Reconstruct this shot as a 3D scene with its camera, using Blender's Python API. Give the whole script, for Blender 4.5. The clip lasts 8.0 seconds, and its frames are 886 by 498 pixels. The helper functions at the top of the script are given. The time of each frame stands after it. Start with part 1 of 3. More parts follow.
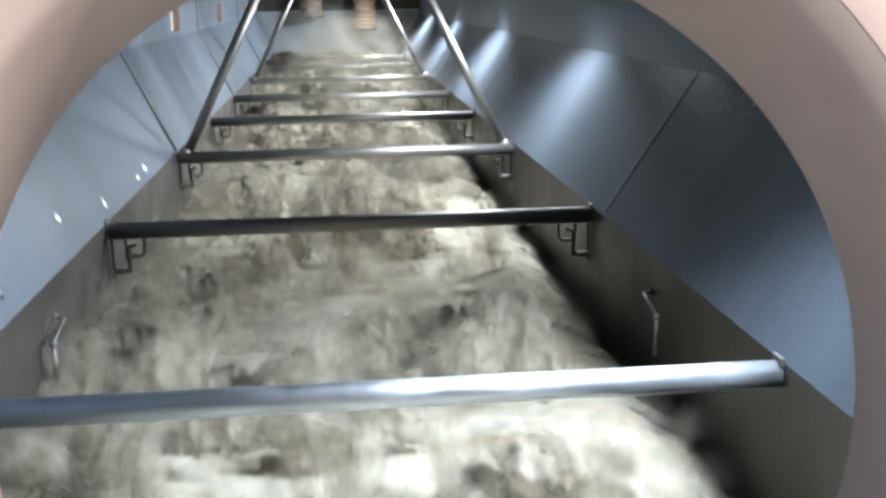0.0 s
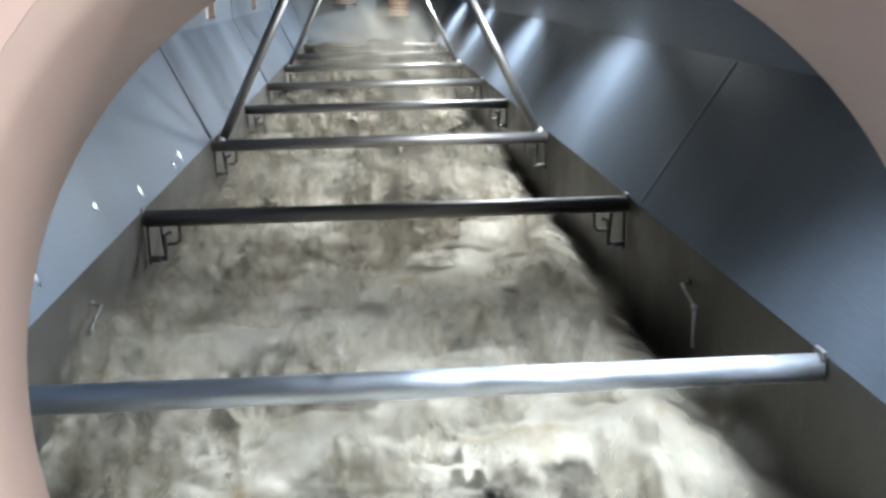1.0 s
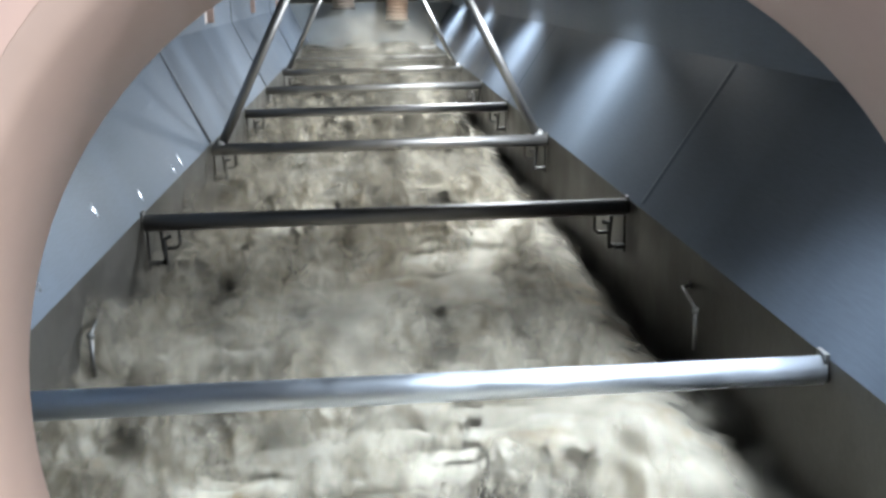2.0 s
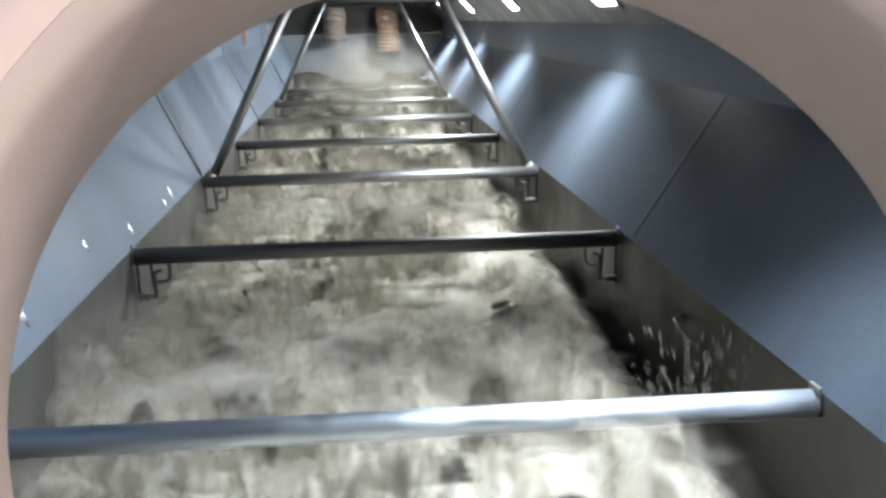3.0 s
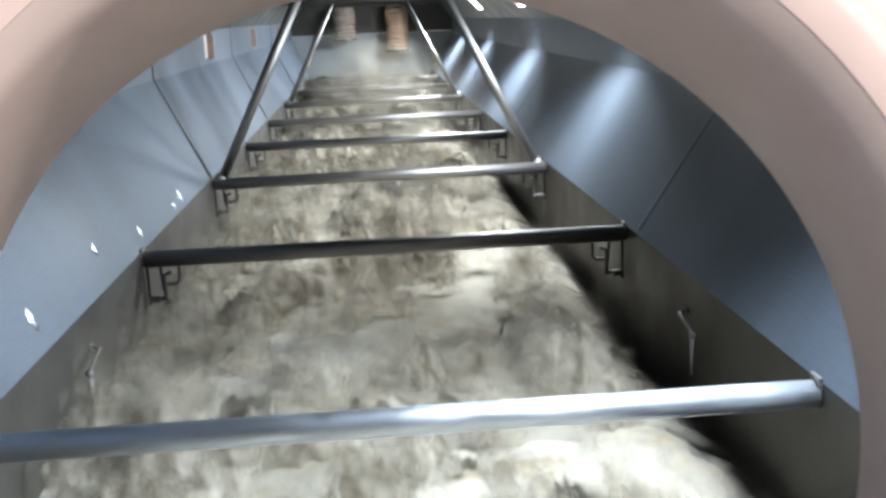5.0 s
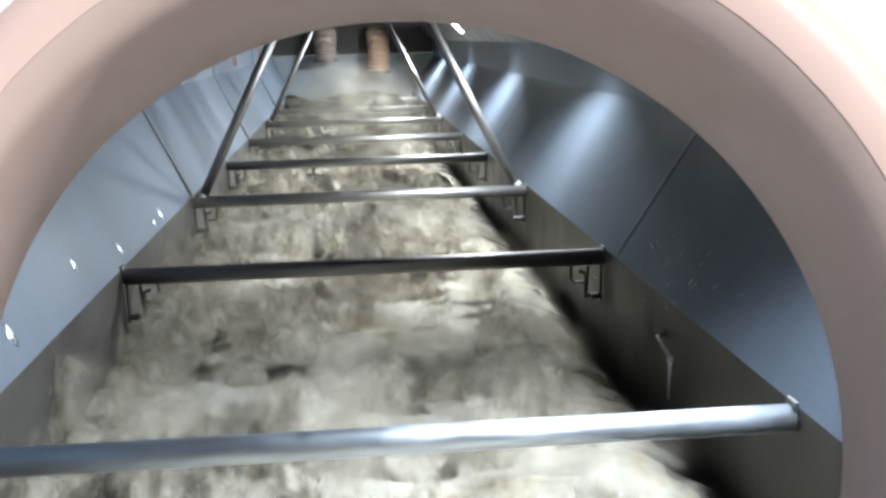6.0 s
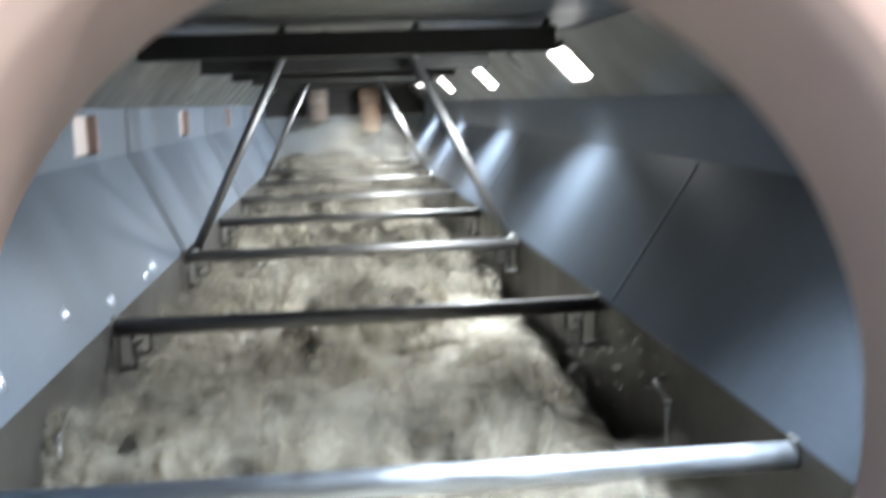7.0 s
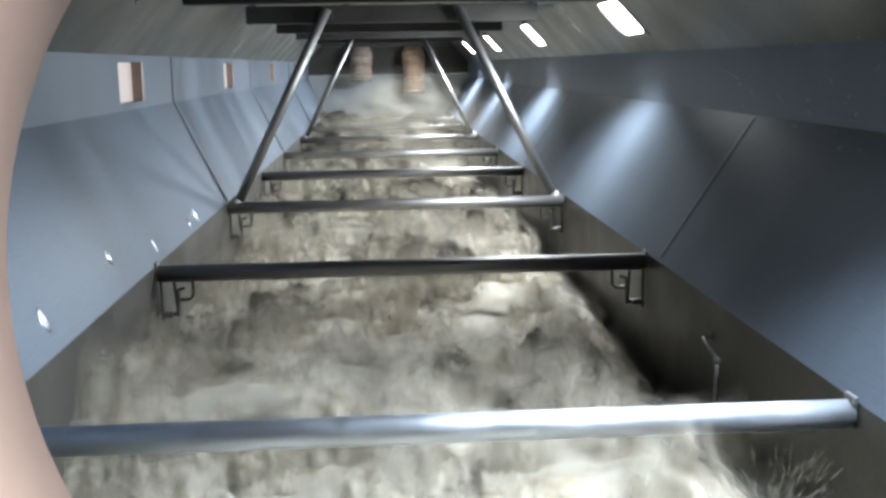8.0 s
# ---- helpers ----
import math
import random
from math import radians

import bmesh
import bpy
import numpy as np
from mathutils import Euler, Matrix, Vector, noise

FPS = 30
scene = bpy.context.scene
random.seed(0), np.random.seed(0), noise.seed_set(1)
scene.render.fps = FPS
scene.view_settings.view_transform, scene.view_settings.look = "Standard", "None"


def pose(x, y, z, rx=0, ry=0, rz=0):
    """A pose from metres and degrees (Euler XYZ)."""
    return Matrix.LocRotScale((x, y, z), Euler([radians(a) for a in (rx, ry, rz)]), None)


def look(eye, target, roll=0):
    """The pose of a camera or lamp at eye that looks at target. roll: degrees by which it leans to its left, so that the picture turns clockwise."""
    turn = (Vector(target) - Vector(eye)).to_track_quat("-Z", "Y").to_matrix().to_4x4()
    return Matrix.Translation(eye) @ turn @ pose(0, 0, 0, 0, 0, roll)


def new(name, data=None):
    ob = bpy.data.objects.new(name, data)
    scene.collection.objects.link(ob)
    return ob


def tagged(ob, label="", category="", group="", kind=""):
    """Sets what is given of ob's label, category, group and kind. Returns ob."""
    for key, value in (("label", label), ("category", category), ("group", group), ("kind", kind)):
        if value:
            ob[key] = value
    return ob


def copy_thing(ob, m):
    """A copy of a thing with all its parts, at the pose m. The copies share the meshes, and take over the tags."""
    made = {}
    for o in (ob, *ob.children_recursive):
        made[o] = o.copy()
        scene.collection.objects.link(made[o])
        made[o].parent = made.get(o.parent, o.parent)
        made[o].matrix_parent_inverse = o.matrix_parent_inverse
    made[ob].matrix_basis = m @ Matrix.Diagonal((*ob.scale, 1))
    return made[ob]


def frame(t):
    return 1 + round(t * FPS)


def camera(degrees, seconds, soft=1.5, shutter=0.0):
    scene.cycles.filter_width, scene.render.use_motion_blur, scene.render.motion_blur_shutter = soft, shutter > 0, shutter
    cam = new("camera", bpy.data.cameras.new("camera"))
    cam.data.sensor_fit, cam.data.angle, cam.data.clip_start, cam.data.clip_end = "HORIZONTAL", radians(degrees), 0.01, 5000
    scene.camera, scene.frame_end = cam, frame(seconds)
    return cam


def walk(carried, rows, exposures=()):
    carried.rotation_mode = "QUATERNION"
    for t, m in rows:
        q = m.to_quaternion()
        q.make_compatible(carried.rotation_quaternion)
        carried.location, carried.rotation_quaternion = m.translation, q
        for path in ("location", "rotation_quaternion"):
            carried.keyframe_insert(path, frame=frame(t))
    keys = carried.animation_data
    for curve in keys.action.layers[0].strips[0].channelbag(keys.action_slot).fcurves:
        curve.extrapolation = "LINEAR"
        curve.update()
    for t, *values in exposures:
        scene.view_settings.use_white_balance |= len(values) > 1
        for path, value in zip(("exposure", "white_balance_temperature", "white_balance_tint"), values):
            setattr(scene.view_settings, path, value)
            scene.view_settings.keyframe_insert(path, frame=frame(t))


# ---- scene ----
# A stainless fluid-bed tunnel seen through a round port: churning pale grain and dust, cross bars and A-frame struts.
cam = camera(46.6, 8.0, soft=2.9, shutter=0.8)
ROWS = [
    (0.0, -0.045, -0.136, 0.662, -6.00, -13.95, 0.77),
    (0.5, -0.044, -0.128, 0.659, -5.60, -14.36, 0.99),
    (1.0, -0.053, -0.121, 0.661, -4.23, -14.58, 0.91),
    (1.5, -0.056, -0.117, 0.660, -4.36, -14.48, 1.07),
    (1.7, -0.056, -0.117, 0.659, -4.24, -14.55, 1.09),
    (3.0, -0.053, -0.110, 0.667, -4.80, -12.75, 1.17),
    (3.5, -0.058, -0.119, 0.669, -4.41, -12.25, 0.99),
    (4.0, -0.060, -0.120, 0.671, -4.46, -13.29, 0.88),
    (5.3, -0.021, -0.137, 0.670, -4.13, -12.34, 2.63),
    (5.5, -0.026, -0.154, 0.668, -4.39, -11.83, 2.24),
    (6.0, -0.037, -0.143, 0.674, -5.25, -11.72, 1.37),
    (6.5, -0.046, -0.148, 0.672, -4.94, -9.07, 1.56),
    (6.7, -0.043, -0.152, 0.662, -5.41, -7.13, 2.17),
    (6.9, -0.042, -0.149, 0.641, -6.40, -7.40, 2.08),
    (7.0, -0.044, -0.143, 0.628, -5.77, -8.23, 1.74),
    (7.2, -0.050, -0.133, 0.601, -4.58, -8.79, 1.74),
    (7.5, -0.060, -0.111, 0.578, -4.22, -9.65, 0.44),
    (8.0, -0.057, -0.098, 0.585, -3.40, -10.17, 0.88),
]
EXPOSURE = 0.03
walk(cam, [(t, pose(x, y, z, 90 + pitch, roll, yaw)) for t, x, y, z, yaw, pitch, roll in ROWS],
     [(t, EXPOSURE + stops) for t, stops in ((0.0, 0.0), (0.8, -0.06), (1.5, -0.22), (3.0, -0.04), (5.5, 0.0), (7.0, 0.03), (8.0, -0.04))])

# ---- light ----
scene.view_settings.exposure = EXPOSURE
world = bpy.data.worlds.new("world")
scene.world = world
world.use_nodes = True
sky = world.node_tree.nodes.new("ShaderNodeTexSky")
sky.sky_type, sky.sun_disc = "NISHITA", False
sky.sun_elevation, sky.sun_rotation = radians(39), radians(145)
world.node_tree.links.new(sky.outputs[0], world.node_tree.nodes["Background"].inputs[0])
world.node_tree.nodes["Background"].inputs[1].default_value = 0.12
sun = new("sun", bpy.data.lights.new("sun", "SUN"))
sun.data.energy, sun.data.angle, sun.data.color = 4.5, radians(0.6), (1.0, 0.95, 0.88)
sun.matrix_world = look((2.1, -3.0, 3.0), (0, 0, 0))

# ---- plan, in metres; z = 0 is the top of the cross bars ----
BARS = [1.574, 3.0, 4.456, 5.785, 7.127, 8.632, 10.15, 11.7]
END = 12.9
LEFT = [(-0.75, -0.75), (-0.75, 0.0), (-0.957, 0.442), (-0.957, 0.636), (-0.75, 0.865)]
RIGHT = [(0.75, -0.75), (0.75, 0.0), (1.03, 0.425), (1.03, 0.622), (0.80, 0.865)]
CEIL = 0.865
PORT = Vector((-0.0234, 0.2088, 0.5237))
PORT_N = Vector((0.161, 1.0, -0.12)).normalized()
PORT_R = 0.1551
LAMP_Y = [1.5, 4.05, 6.45, 8.87, 11.25]
LAMP_HALF = [0.19, 0.19, 0.19, 0.19, 0.19]
WINDOW_Y = [1.3, 3.73, 6.15, 8.6, 11.0]
BED = -0.2
DIMPLES = [(2.06, 0.15, 0.016), (2.64, 0.21, 0.012), (3.79, 0.09, 0.014), (3.63, 0.07, 0.010), (3.09, 0.1, 0.012)]
WINDOW_POWER = [26.0, 38.0, 62.0, 68.0, 95.0]


# ---- materials ----
def mat(name, base, rough, metal=0.0, spread=0.12, scale=6.0, bump=0.1, bump_scale=60.0, stretch=(1, 1, 1), stain=0.0, stain_colour=(0.1, 0.09, 0.08), rough_var=0.1, random_tone=0.0, brushed=0.0, streak=None):
    """Principled surface with colour variation at two scales, stains, uneven gloss and fine relief."""
    m = bpy.data.materials.new(name)
    m.use_nodes = True
    n, l = m.node_tree.nodes, m.node_tree.links
    b = n["Principled BSDF"]
    tc = n.new("ShaderNodeTexCoord")
    mp = n.new("ShaderNodeMapping")
    mp.inputs["Scale"].default_value = stretch
    geo = n.new("ShaderNodeNewGeometry")
    l.new(geo.outputs["Position"] if stretch != (1, 1, 1) else tc.outputs["Object"], mp.inputs[0])
    big = n.new("ShaderNodeTexNoise")
    big.inputs["Scale"].default_value, big.inputs["Detail"].default_value = scale, 5
    if streak:
        run = n.new("ShaderNodeMapping")
        run.inputs["Scale"].default_value = streak
        l.new(geo.outputs["Position"], run.inputs[0])
        l.new(run.outputs[0], big.inputs["Vector"])
    else:
        l.new(geo.outputs["Position"], big.inputs["Vector"])
    fine = n.new("ShaderNodeTexNoise")
    fine.inputs["Scale"].default_value, fine.inputs["Detail"].default_value = bump_scale, 4
    l.new(mp.outputs[0], fine.inputs["Vector"])
    ramp = n.new("ShaderNodeValToRGB")
    ramp.color_ramp.elements[0].position, ramp.color_ramp.elements[1].position = 0.3, 0.7
    ramp.color_ramp.elements[0].color = tuple(c * (1 - spread) for c in base) + (1,)
    ramp.color_ramp.elements[1].color = tuple(min(1, c * (1 + spread)) for c in base) + (1,)
    mixer = n.new("ShaderNodeMath")
    mixer.operation = "MULTIPLY_ADD"
    mixer.inputs[1].default_value = 0.35
    l.new(fine.outputs[0], mixer.inputs[0])
    half = n.new("ShaderNodeMath")
    half.operation = "MULTIPLY"
    half.inputs[1].default_value = 0.65
    l.new(big.outputs[0], half.inputs[0])
    l.new(half.outputs[0], mixer.inputs[2])
    l.new(mixer.outputs[0], ramp.inputs[0])
    colour = ramp.outputs[0]
    if stain:
        st = n.new("ShaderNodeTexNoise")
        st.inputs["Scale"].default_value, st.inputs["Detail"].default_value = scale * 0.6, 8
        st.inputs["Distortion"].default_value = 0.6
        l.new(geo.outputs["Position"], st.inputs["Vector"])
        sr = n.new("ShaderNodeMapRange")
        sr.inputs[1].default_value, sr.inputs[2].default_value = 0.52, 0.72
        sr.inputs[3].default_value, sr.inputs[4].default_value = 0, stain
        l.new(st.outputs[0], sr.inputs[0])
        mx = n.new("ShaderNodeMix")
        mx.data_type = "RGBA"
        mx.inputs[7].default_value = (*stain_colour, 1)
        l.new(sr.outputs[0], mx.inputs[0])
        l.new(colour, mx.inputs[6])
        colour = mx.outputs[2]
    if random_tone:
        info = n.new("ShaderNodeObjectInfo")
        rr = n.new("ShaderNodeMapRange")
        rr.inputs[3].default_value, rr.inputs[4].default_value = 1 - random_tone, 1 + random_tone
        l.new(info.outputs["Random"], rr.inputs[0])
        hs = n.new("ShaderNodeHueSaturation")
        l.new(rr.outputs[0], hs.inputs["Value"])
        l.new(colour, hs.inputs["Color"])
        colour = hs.outputs[0]
    l.new(colour, b.inputs["Base Color"])
    b.inputs["Metallic"].default_value = metal
    if brushed:
        along = n.new("ShaderNodeCombineXYZ")
        along.inputs[1].default_value = 1.0
        l.new(along.outputs[0], b.inputs["Tangent"])
        b.inputs["Anisotropic"].default_value, b.inputs["Anisotropic Rotation"].default_value = brushed, 0.25
    rv = n.new("ShaderNodeMapRange")
    rv.inputs[1].default_value, rv.inputs[2].default_value = 0.3, 0.7
    rv.inputs[3].default_value, rv.inputs[4].default_value = max(0.02, rough - rough_var), min(1, rough + rough_var)
    l.new(big.outputs[0], rv.inputs[0])
    l.new(rv.outputs[0], b.inputs["Roughness"])
    if bump:
        bp = n.new("ShaderNodeBump")
        bp.inputs["Strength"].default_value, bp.inputs["Distance"].default_value = bump, 0.004
        l.new(fine.outputs[0], bp.inputs["Height"])
        l.new(bp.outputs[0], b.inputs["Normal"])
    return m


def glow(name, colour, strength, base=0.8):
    m = bpy.data.materials.new(name)
    m.use_nodes = True
    b = m.node_tree.nodes["Principled BSDF"]
    b.inputs["Base Color"].default_value = (base, base, base, 1)
    b.inputs["Emission Color"].default_value = (*colour, 1)
    b.inputs["Emission Strength"].default_value = strength
    return m


STEEL = mat("brushed_steel", (0.126, 0.151, 0.190), 0.37, 0.34, 0.22, 1.0, 0.02, 14.0, (30, 1.2, 30), 0.25, (0.10, 0.105, 0.11), 0.05, brushed=0.6, streak=(0.35, 3.2, 0.35))
STEEL.node_tree.nodes["Principled BSDF"].inputs["Specular IOR Level"].default_value = 0.08
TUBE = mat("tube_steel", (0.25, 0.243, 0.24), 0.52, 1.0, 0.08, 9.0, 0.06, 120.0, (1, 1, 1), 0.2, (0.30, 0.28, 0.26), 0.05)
# Stained steel, its base also darkened for the shade below the flare.
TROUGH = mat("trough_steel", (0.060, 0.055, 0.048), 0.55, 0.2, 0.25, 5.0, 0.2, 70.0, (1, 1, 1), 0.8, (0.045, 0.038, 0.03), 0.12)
CEILING = mat("ceiling_steel", (0.085, 0.09, 0.09), 0.36, 0.6, 0.12, 3.0, 0.1, 40.0, (1, 1, 1), 0.4, (0.22, 0.21, 0.19))
DARK = mat("dark_beam", (0.05, 0.048, 0.045), 0.5, 0.8, 0.2, 7.0, 0.15, 60.0)
CEILING.node_tree.nodes["Principled BSDF"].inputs["Specular IOR Level"].default_value = 0.08
GALV = mat("galvanised_sheet", (0.20, 0.22, 0.24), 0.5, 0.25, 0.12, 4.0, 0.08, 50.0)
SEAM = mat("seam_rubber", (0.035, 0.035, 0.04), 0.6, 0.0, 0.2, 9.0)
# Brighter copy of the tube steel: the nearest bar's strong light is in its colour.
TUBE_LIT = mat("lit_tube_steel", (0.60, 0.64, 0.70), 0.5, 1.0, 0.05, 9.0, 0.04, 120.0)
LATCH = mat("latch_steel", (0.10, 0.097, 0.093), 0.55, 0.8, 0.2, 20.0, 0.1, 120.0)
WELD = mat("weld", (0.24, 0.24, 0.235), 0.6, 0.8, 0.2, 40.0, 0.5, 160.0)
COLLAR = mat("port_collar", (0.54, 0.43, 0.395), 0.55, 0.0, 0.06, 9.0, 0.05, 90.0)
FLANGE = mat("port_flange", (0.66, 0.50, 0.46), 0.45, 0.0, 0.05, 5.0, 0.04, 70.0)
PLATE = mat("front_plate", (0.80, 0.78, 0.76), 0.5, 0.0, 0.05, 4.0, 0.05, 50.0)
HOSE_TAN = mat("tan_hose", (0.40, 0.27, 0.19), 0.6, 0.0, 0.2, 20.0, 0.2, 80.0)
HOSE_GREY = mat("grey_hose", (0.22, 0.175, 0.145), 0.6, 0.0, 0.2, 20.0, 0.2, 80.0)
GROUND = mat("concrete", (0.32, 0.31, 0.29), 0.85, 0.0, 0.2, 2.0, 0.2, 50.0)
REVEAL = mat("window_reveal", (0.36, 0.27, 0.24), 0.6, 0.0, 0.15, 12.0)
LAMP = glow("lamp_glass", (1.0, 0.99, 0.96), 14.0)
WINDOW = glow("daylit_pane", (1.0, 0.84, 0.78), 0.42, 0.15)


# ---- mesh helpers ----
def part(name, bm, material, parent=None, label="", smooth=False):
    bmesh.ops.recalc_face_normals(bm, faces=bm.faces[:])
    me = bpy.data.meshes.new(name)
    bm.to_mesh(me)
    bm.free()
    if material:
        me.materials.append(material)
    for f in me.polygons:
        f.use_smooth = smooth
    ob = new(name, me)
    if parent:
        ob.parent = parent
    if label:
        ob["label"] = label
    return ob


def empty(name, m, label, category, group="", kind=""):
    e = new(name)
    e.empty_display_size = 0.05
    e.matrix_basis = m
    return tagged(e, label, category, group, kind)


def box(lo, hi, bevel=0.0, bm=None, m=None):
    b = bmesh.new()
    bmesh.ops.create_cube(b, size=1)
    for v in b.verts:
        v.co = Vector([(lo[i] + hi[i]) / 2 + v.co[i] * (hi[i] - lo[i]) for i in range(3)])
    if bevel:
        bmesh.ops.bevel(b, geom=b.edges[:], offset=bevel, segments=2, affect="EDGES", profile=0.6)
    if m:
        b.transform(m)
    return merge(bm, b)


def merge(bm, b):
    if bm is None:
        return b
    me = bpy.data.meshes.new("tmp")
    b.to_mesh(me)
    b.free()
    bm.from_mesh(me)
    bpy.data.meshes.remove(me)
    return bm


def sweep(points, radius, sides=16, bm=None, cap=True):
    """A tube along points; radius is a number or one for each point."""
    b = bmesh.new()
    rings = []
    up = Vector((0.13, 0.21, 0.97))
    for i, p in enumerate(points):
        a, c = Vector(points[max(i - 1, 0)]), Vector(points[min(i + 1, len(points) - 1)])
        d = (c - a).normalized()
        s = d.cross(up).normalized()
        q = s.cross(d)
        r = radius[i] if isinstance(radius, (list, tuple)) else radius
        rings.append([b.verts.new(Vector(p) + r * (math.cos(k * math.tau / sides) * s + math.sin(k * math.tau / sides) * q)) for k in range(sides)])
    for r0, r1 in zip(rings, rings[1:]):
        for k in range(sides):
            b.faces.new((r0[k], r0[(k + 1) % sides], r1[(k + 1) % sides], r1[k]))
    if cap:
        b.faces.new(rings[0])
        b.faces.new(rings[-1])
    return merge(bm, b)


def start_y(x, z):
    """Where the tilted front plate stands."""
    p = PORT
    return p.y - (PORT_N.x * (x - p.x) + PORT_N.z * (z - p.z)) / PORT_N.y


def sheet(a, b, y0, y1, thick, out, holes=()):
    """A plate between the profile points a and b (x, z) from y0 to y1, thickened outwards, with openings (y0, y1, s0, s1) in shares of the profile."""
    a, b = Vector((a[0], 0, a[1])), Vector((b[0], 0, b[1]))
    ys = sorted({y0, y1, *[h[0] for h in holes], *[h[1] for h in holes]})
    ss = sorted({0.0, 1.0, *[h[2] for h in holes], *[h[3] for h in holes]})
    bm = bmesh.new()
    grid = {}

    def vert(i, j, k):
        key = (i, j, k)
        if key not in grid:
            p = a.lerp(b, ss[j]) + out * thick * k
            y = ys[i]
            if y < 0.35:
                y = start_y(p.x, p.z) + 0.006
            grid[key] = bm.verts.new((p.x, y, p.z))
        return grid[key]

    def solid(i, j):
        if not (0 <= i < len(ys) - 1 and 0 <= j < len(ss) - 1):
            return False
        yc, sc = (ys[i] + ys[i + 1]) / 2, (ss[j] + ss[j + 1]) / 2
        return not any(h[0] < yc < h[1] and h[2] < sc < h[3] for h in holes)

    for i in range(len(ys) - 1):
        for j in range(len(ss) - 1):
            if not solid(i, j):
                continue
            for k in (0, 1):
                bm.faces.new([vert(*c, k) for c in ((i, j), (i + 1, j), (i + 1, j + 1), (i, j + 1))])
            for (di, dj), (c0, c1) in {(-1, 0): ((i, j), (i, j + 1)), (1, 0): ((i + 1, j), (i + 1, j + 1)), (0, -1): ((i, j), (i + 1, j)), (0, 1): ((i, j + 1), (i + 1, j + 1))}.items():
                if not solid(i + di, j + dj):
                    bm.faces.new([vert(*c0, 0), vert(*c1, 0), vert(*c1, 1), vert(*c0, 1)])
    return bm


# ---- structure ----
def ridge(b, c, y, half, height):
    """A shallow rounded bead up a plate from b to c (x, z)."""
    bm = bmesh.new()
    b, c = Vector((b[0], 0, b[1])), Vector((c[0], 0, c[1]))
    n = Vector((-(c.z - b.z), 0, c.x - b.x)).normalized()
    rows = []
    for s in (0.03, 0.35, 0.7, 0.985):
        rows.append([bm.verts.new(b.lerp(c, s) + n * (height * (0.5 + 0.5 * math.cos(k * math.pi)) - 0.0004) + Vector((0, y + k * half, 0))) for k in (-1, -0.75, -0.5, -0.25, 0, 0.25, 0.5, 0.75, 1)])
    for r0, r1 in zip(rows, rows[1:]):
        for k in range(8):
            bm.faces.new((r0[k], r0[k + 1], r1[k + 1], r1[k]))
    return bm


def side(profile, sign, seams, name):
    wall = empty(name, pose(0, 0, 0), "brushed stainless steel tunnel side in folded plates", "wall", kind="structure")
    (a, b, c, d, e) = profile
    cuts = [0.0, *seams, END]
    for y0, y1 in zip(cuts, cuts[1:]):
        g0, g1 = y0 + (0.0004 if y0 else 0), y1 - 0.0004
        part("trough_plate", sheet(a, b, g0, g1, 0.015, Vector((sign, 0, 0))), TROUGH, wall, "stained trough plate, darkened for shade")
        part("flared_plate", sheet(b, c, g0, g1, 0.015, Vector((sign, 0, 0))), STEEL, wall)
        holes = [] if sign > 0 else [(y - 0.19, y + 0.19, 0.13, 0.87) for y in WINDOW_Y if y0 < y < y1]
        part("upright_plate", sheet(c, d, g0, g1, 0.05 if sign < 0 else 0.015, Vector((sign, 0, 0)), holes), STEEL, wall)
        n = Vector((e[1] - d[1], 0, (d[0] - e[0]))) * sign
        n = Vector((sign * abs(e[1] - d[1]), 0, abs(e[0] - d[0]))).normalized()
        holes = [] if sign < 0 else [(y - h, y + h, 0.29, 0.83) for y, h in zip(LAMP_Y, LAMP_HALF) if y0 < y < y1]
        part("sloped_plate", sheet(d, e, g0, g1, 0.015, n, holes), CEILING, wall)
    for y in seams:
        if sign < 0:
            part("seam", sweep([(b[0] + 0.001, y, b[1] + 0.01), (c[0] + 0.001, y, c[1]), (d[0] + 0.001, y, d[1])], 0.005, 8), SEAM, wall, "dark sealed joint")
        else:
            part("seam", ridge(b, c, y, 0.024, 0.0035), STEEL, wall, "rounded pressed joint", True)
    return wall


wall_west = side(LEFT, -1, [4.445, 7.13, 10.15], "wall_west")
wall_east = side(RIGHT, 1, [2.86, 5.79, 8.62], "wall_east")

ceiling_bm = sheet((LEFT[4][0], CEIL), (RIGHT[4][0], CEIL), 0.0, END, 0.02, Vector((0, 0, 1)))
ceiling = tagged(part("ceiling", ceiling_bm, CEILING), "flat grey steel tunnel roof", "ceiling", kind="structure")

bm = box((-1.0, END, -0.75), (1.06, END + 0.02, 0.47))
wall_end = tagged(part("wall_north", bm, GALV), "pale steel lower end wall of the tunnel", "wall", kind="structure")
bm = box((-1.0, END, 0.474), (1.06, END + 0.02, 0.9))
part("upper_panel", bm, DARK, wall_end, "dark upper end panel")
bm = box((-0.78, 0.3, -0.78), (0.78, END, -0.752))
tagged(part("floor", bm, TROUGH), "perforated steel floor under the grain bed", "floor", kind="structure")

# front plate with the round port, in the port's own frame: local z points into the tunnel
axis = PORT_N.to_track_quat("Z", "Y").to_matrix().to_4x4()
PORT_M = Matrix.Translation(PORT) @ axis


def lathe(profile, sides=96, lean=None):
    """A turned shape about local z; lean shifts each ring in proportion to its depth."""
    bm = bmesh.new()
    rings = [[bm.verts.new((r * math.cos(k * math.tau / sides), r * math.sin(k * math.tau / sides), z)) for k in range(sides)] for r, z in profile]
    for r0, r1 in zip(rings, rings[1:]):
        for k in range(sides):
            bm.faces.new((r0[k], r0[(k + 1) % sides], r1[(k + 1) % sides], r1[k]))
    if lean:
        for v in bm.verts:
            v.co += lean * min(0.0, v.co.z)
    return bm


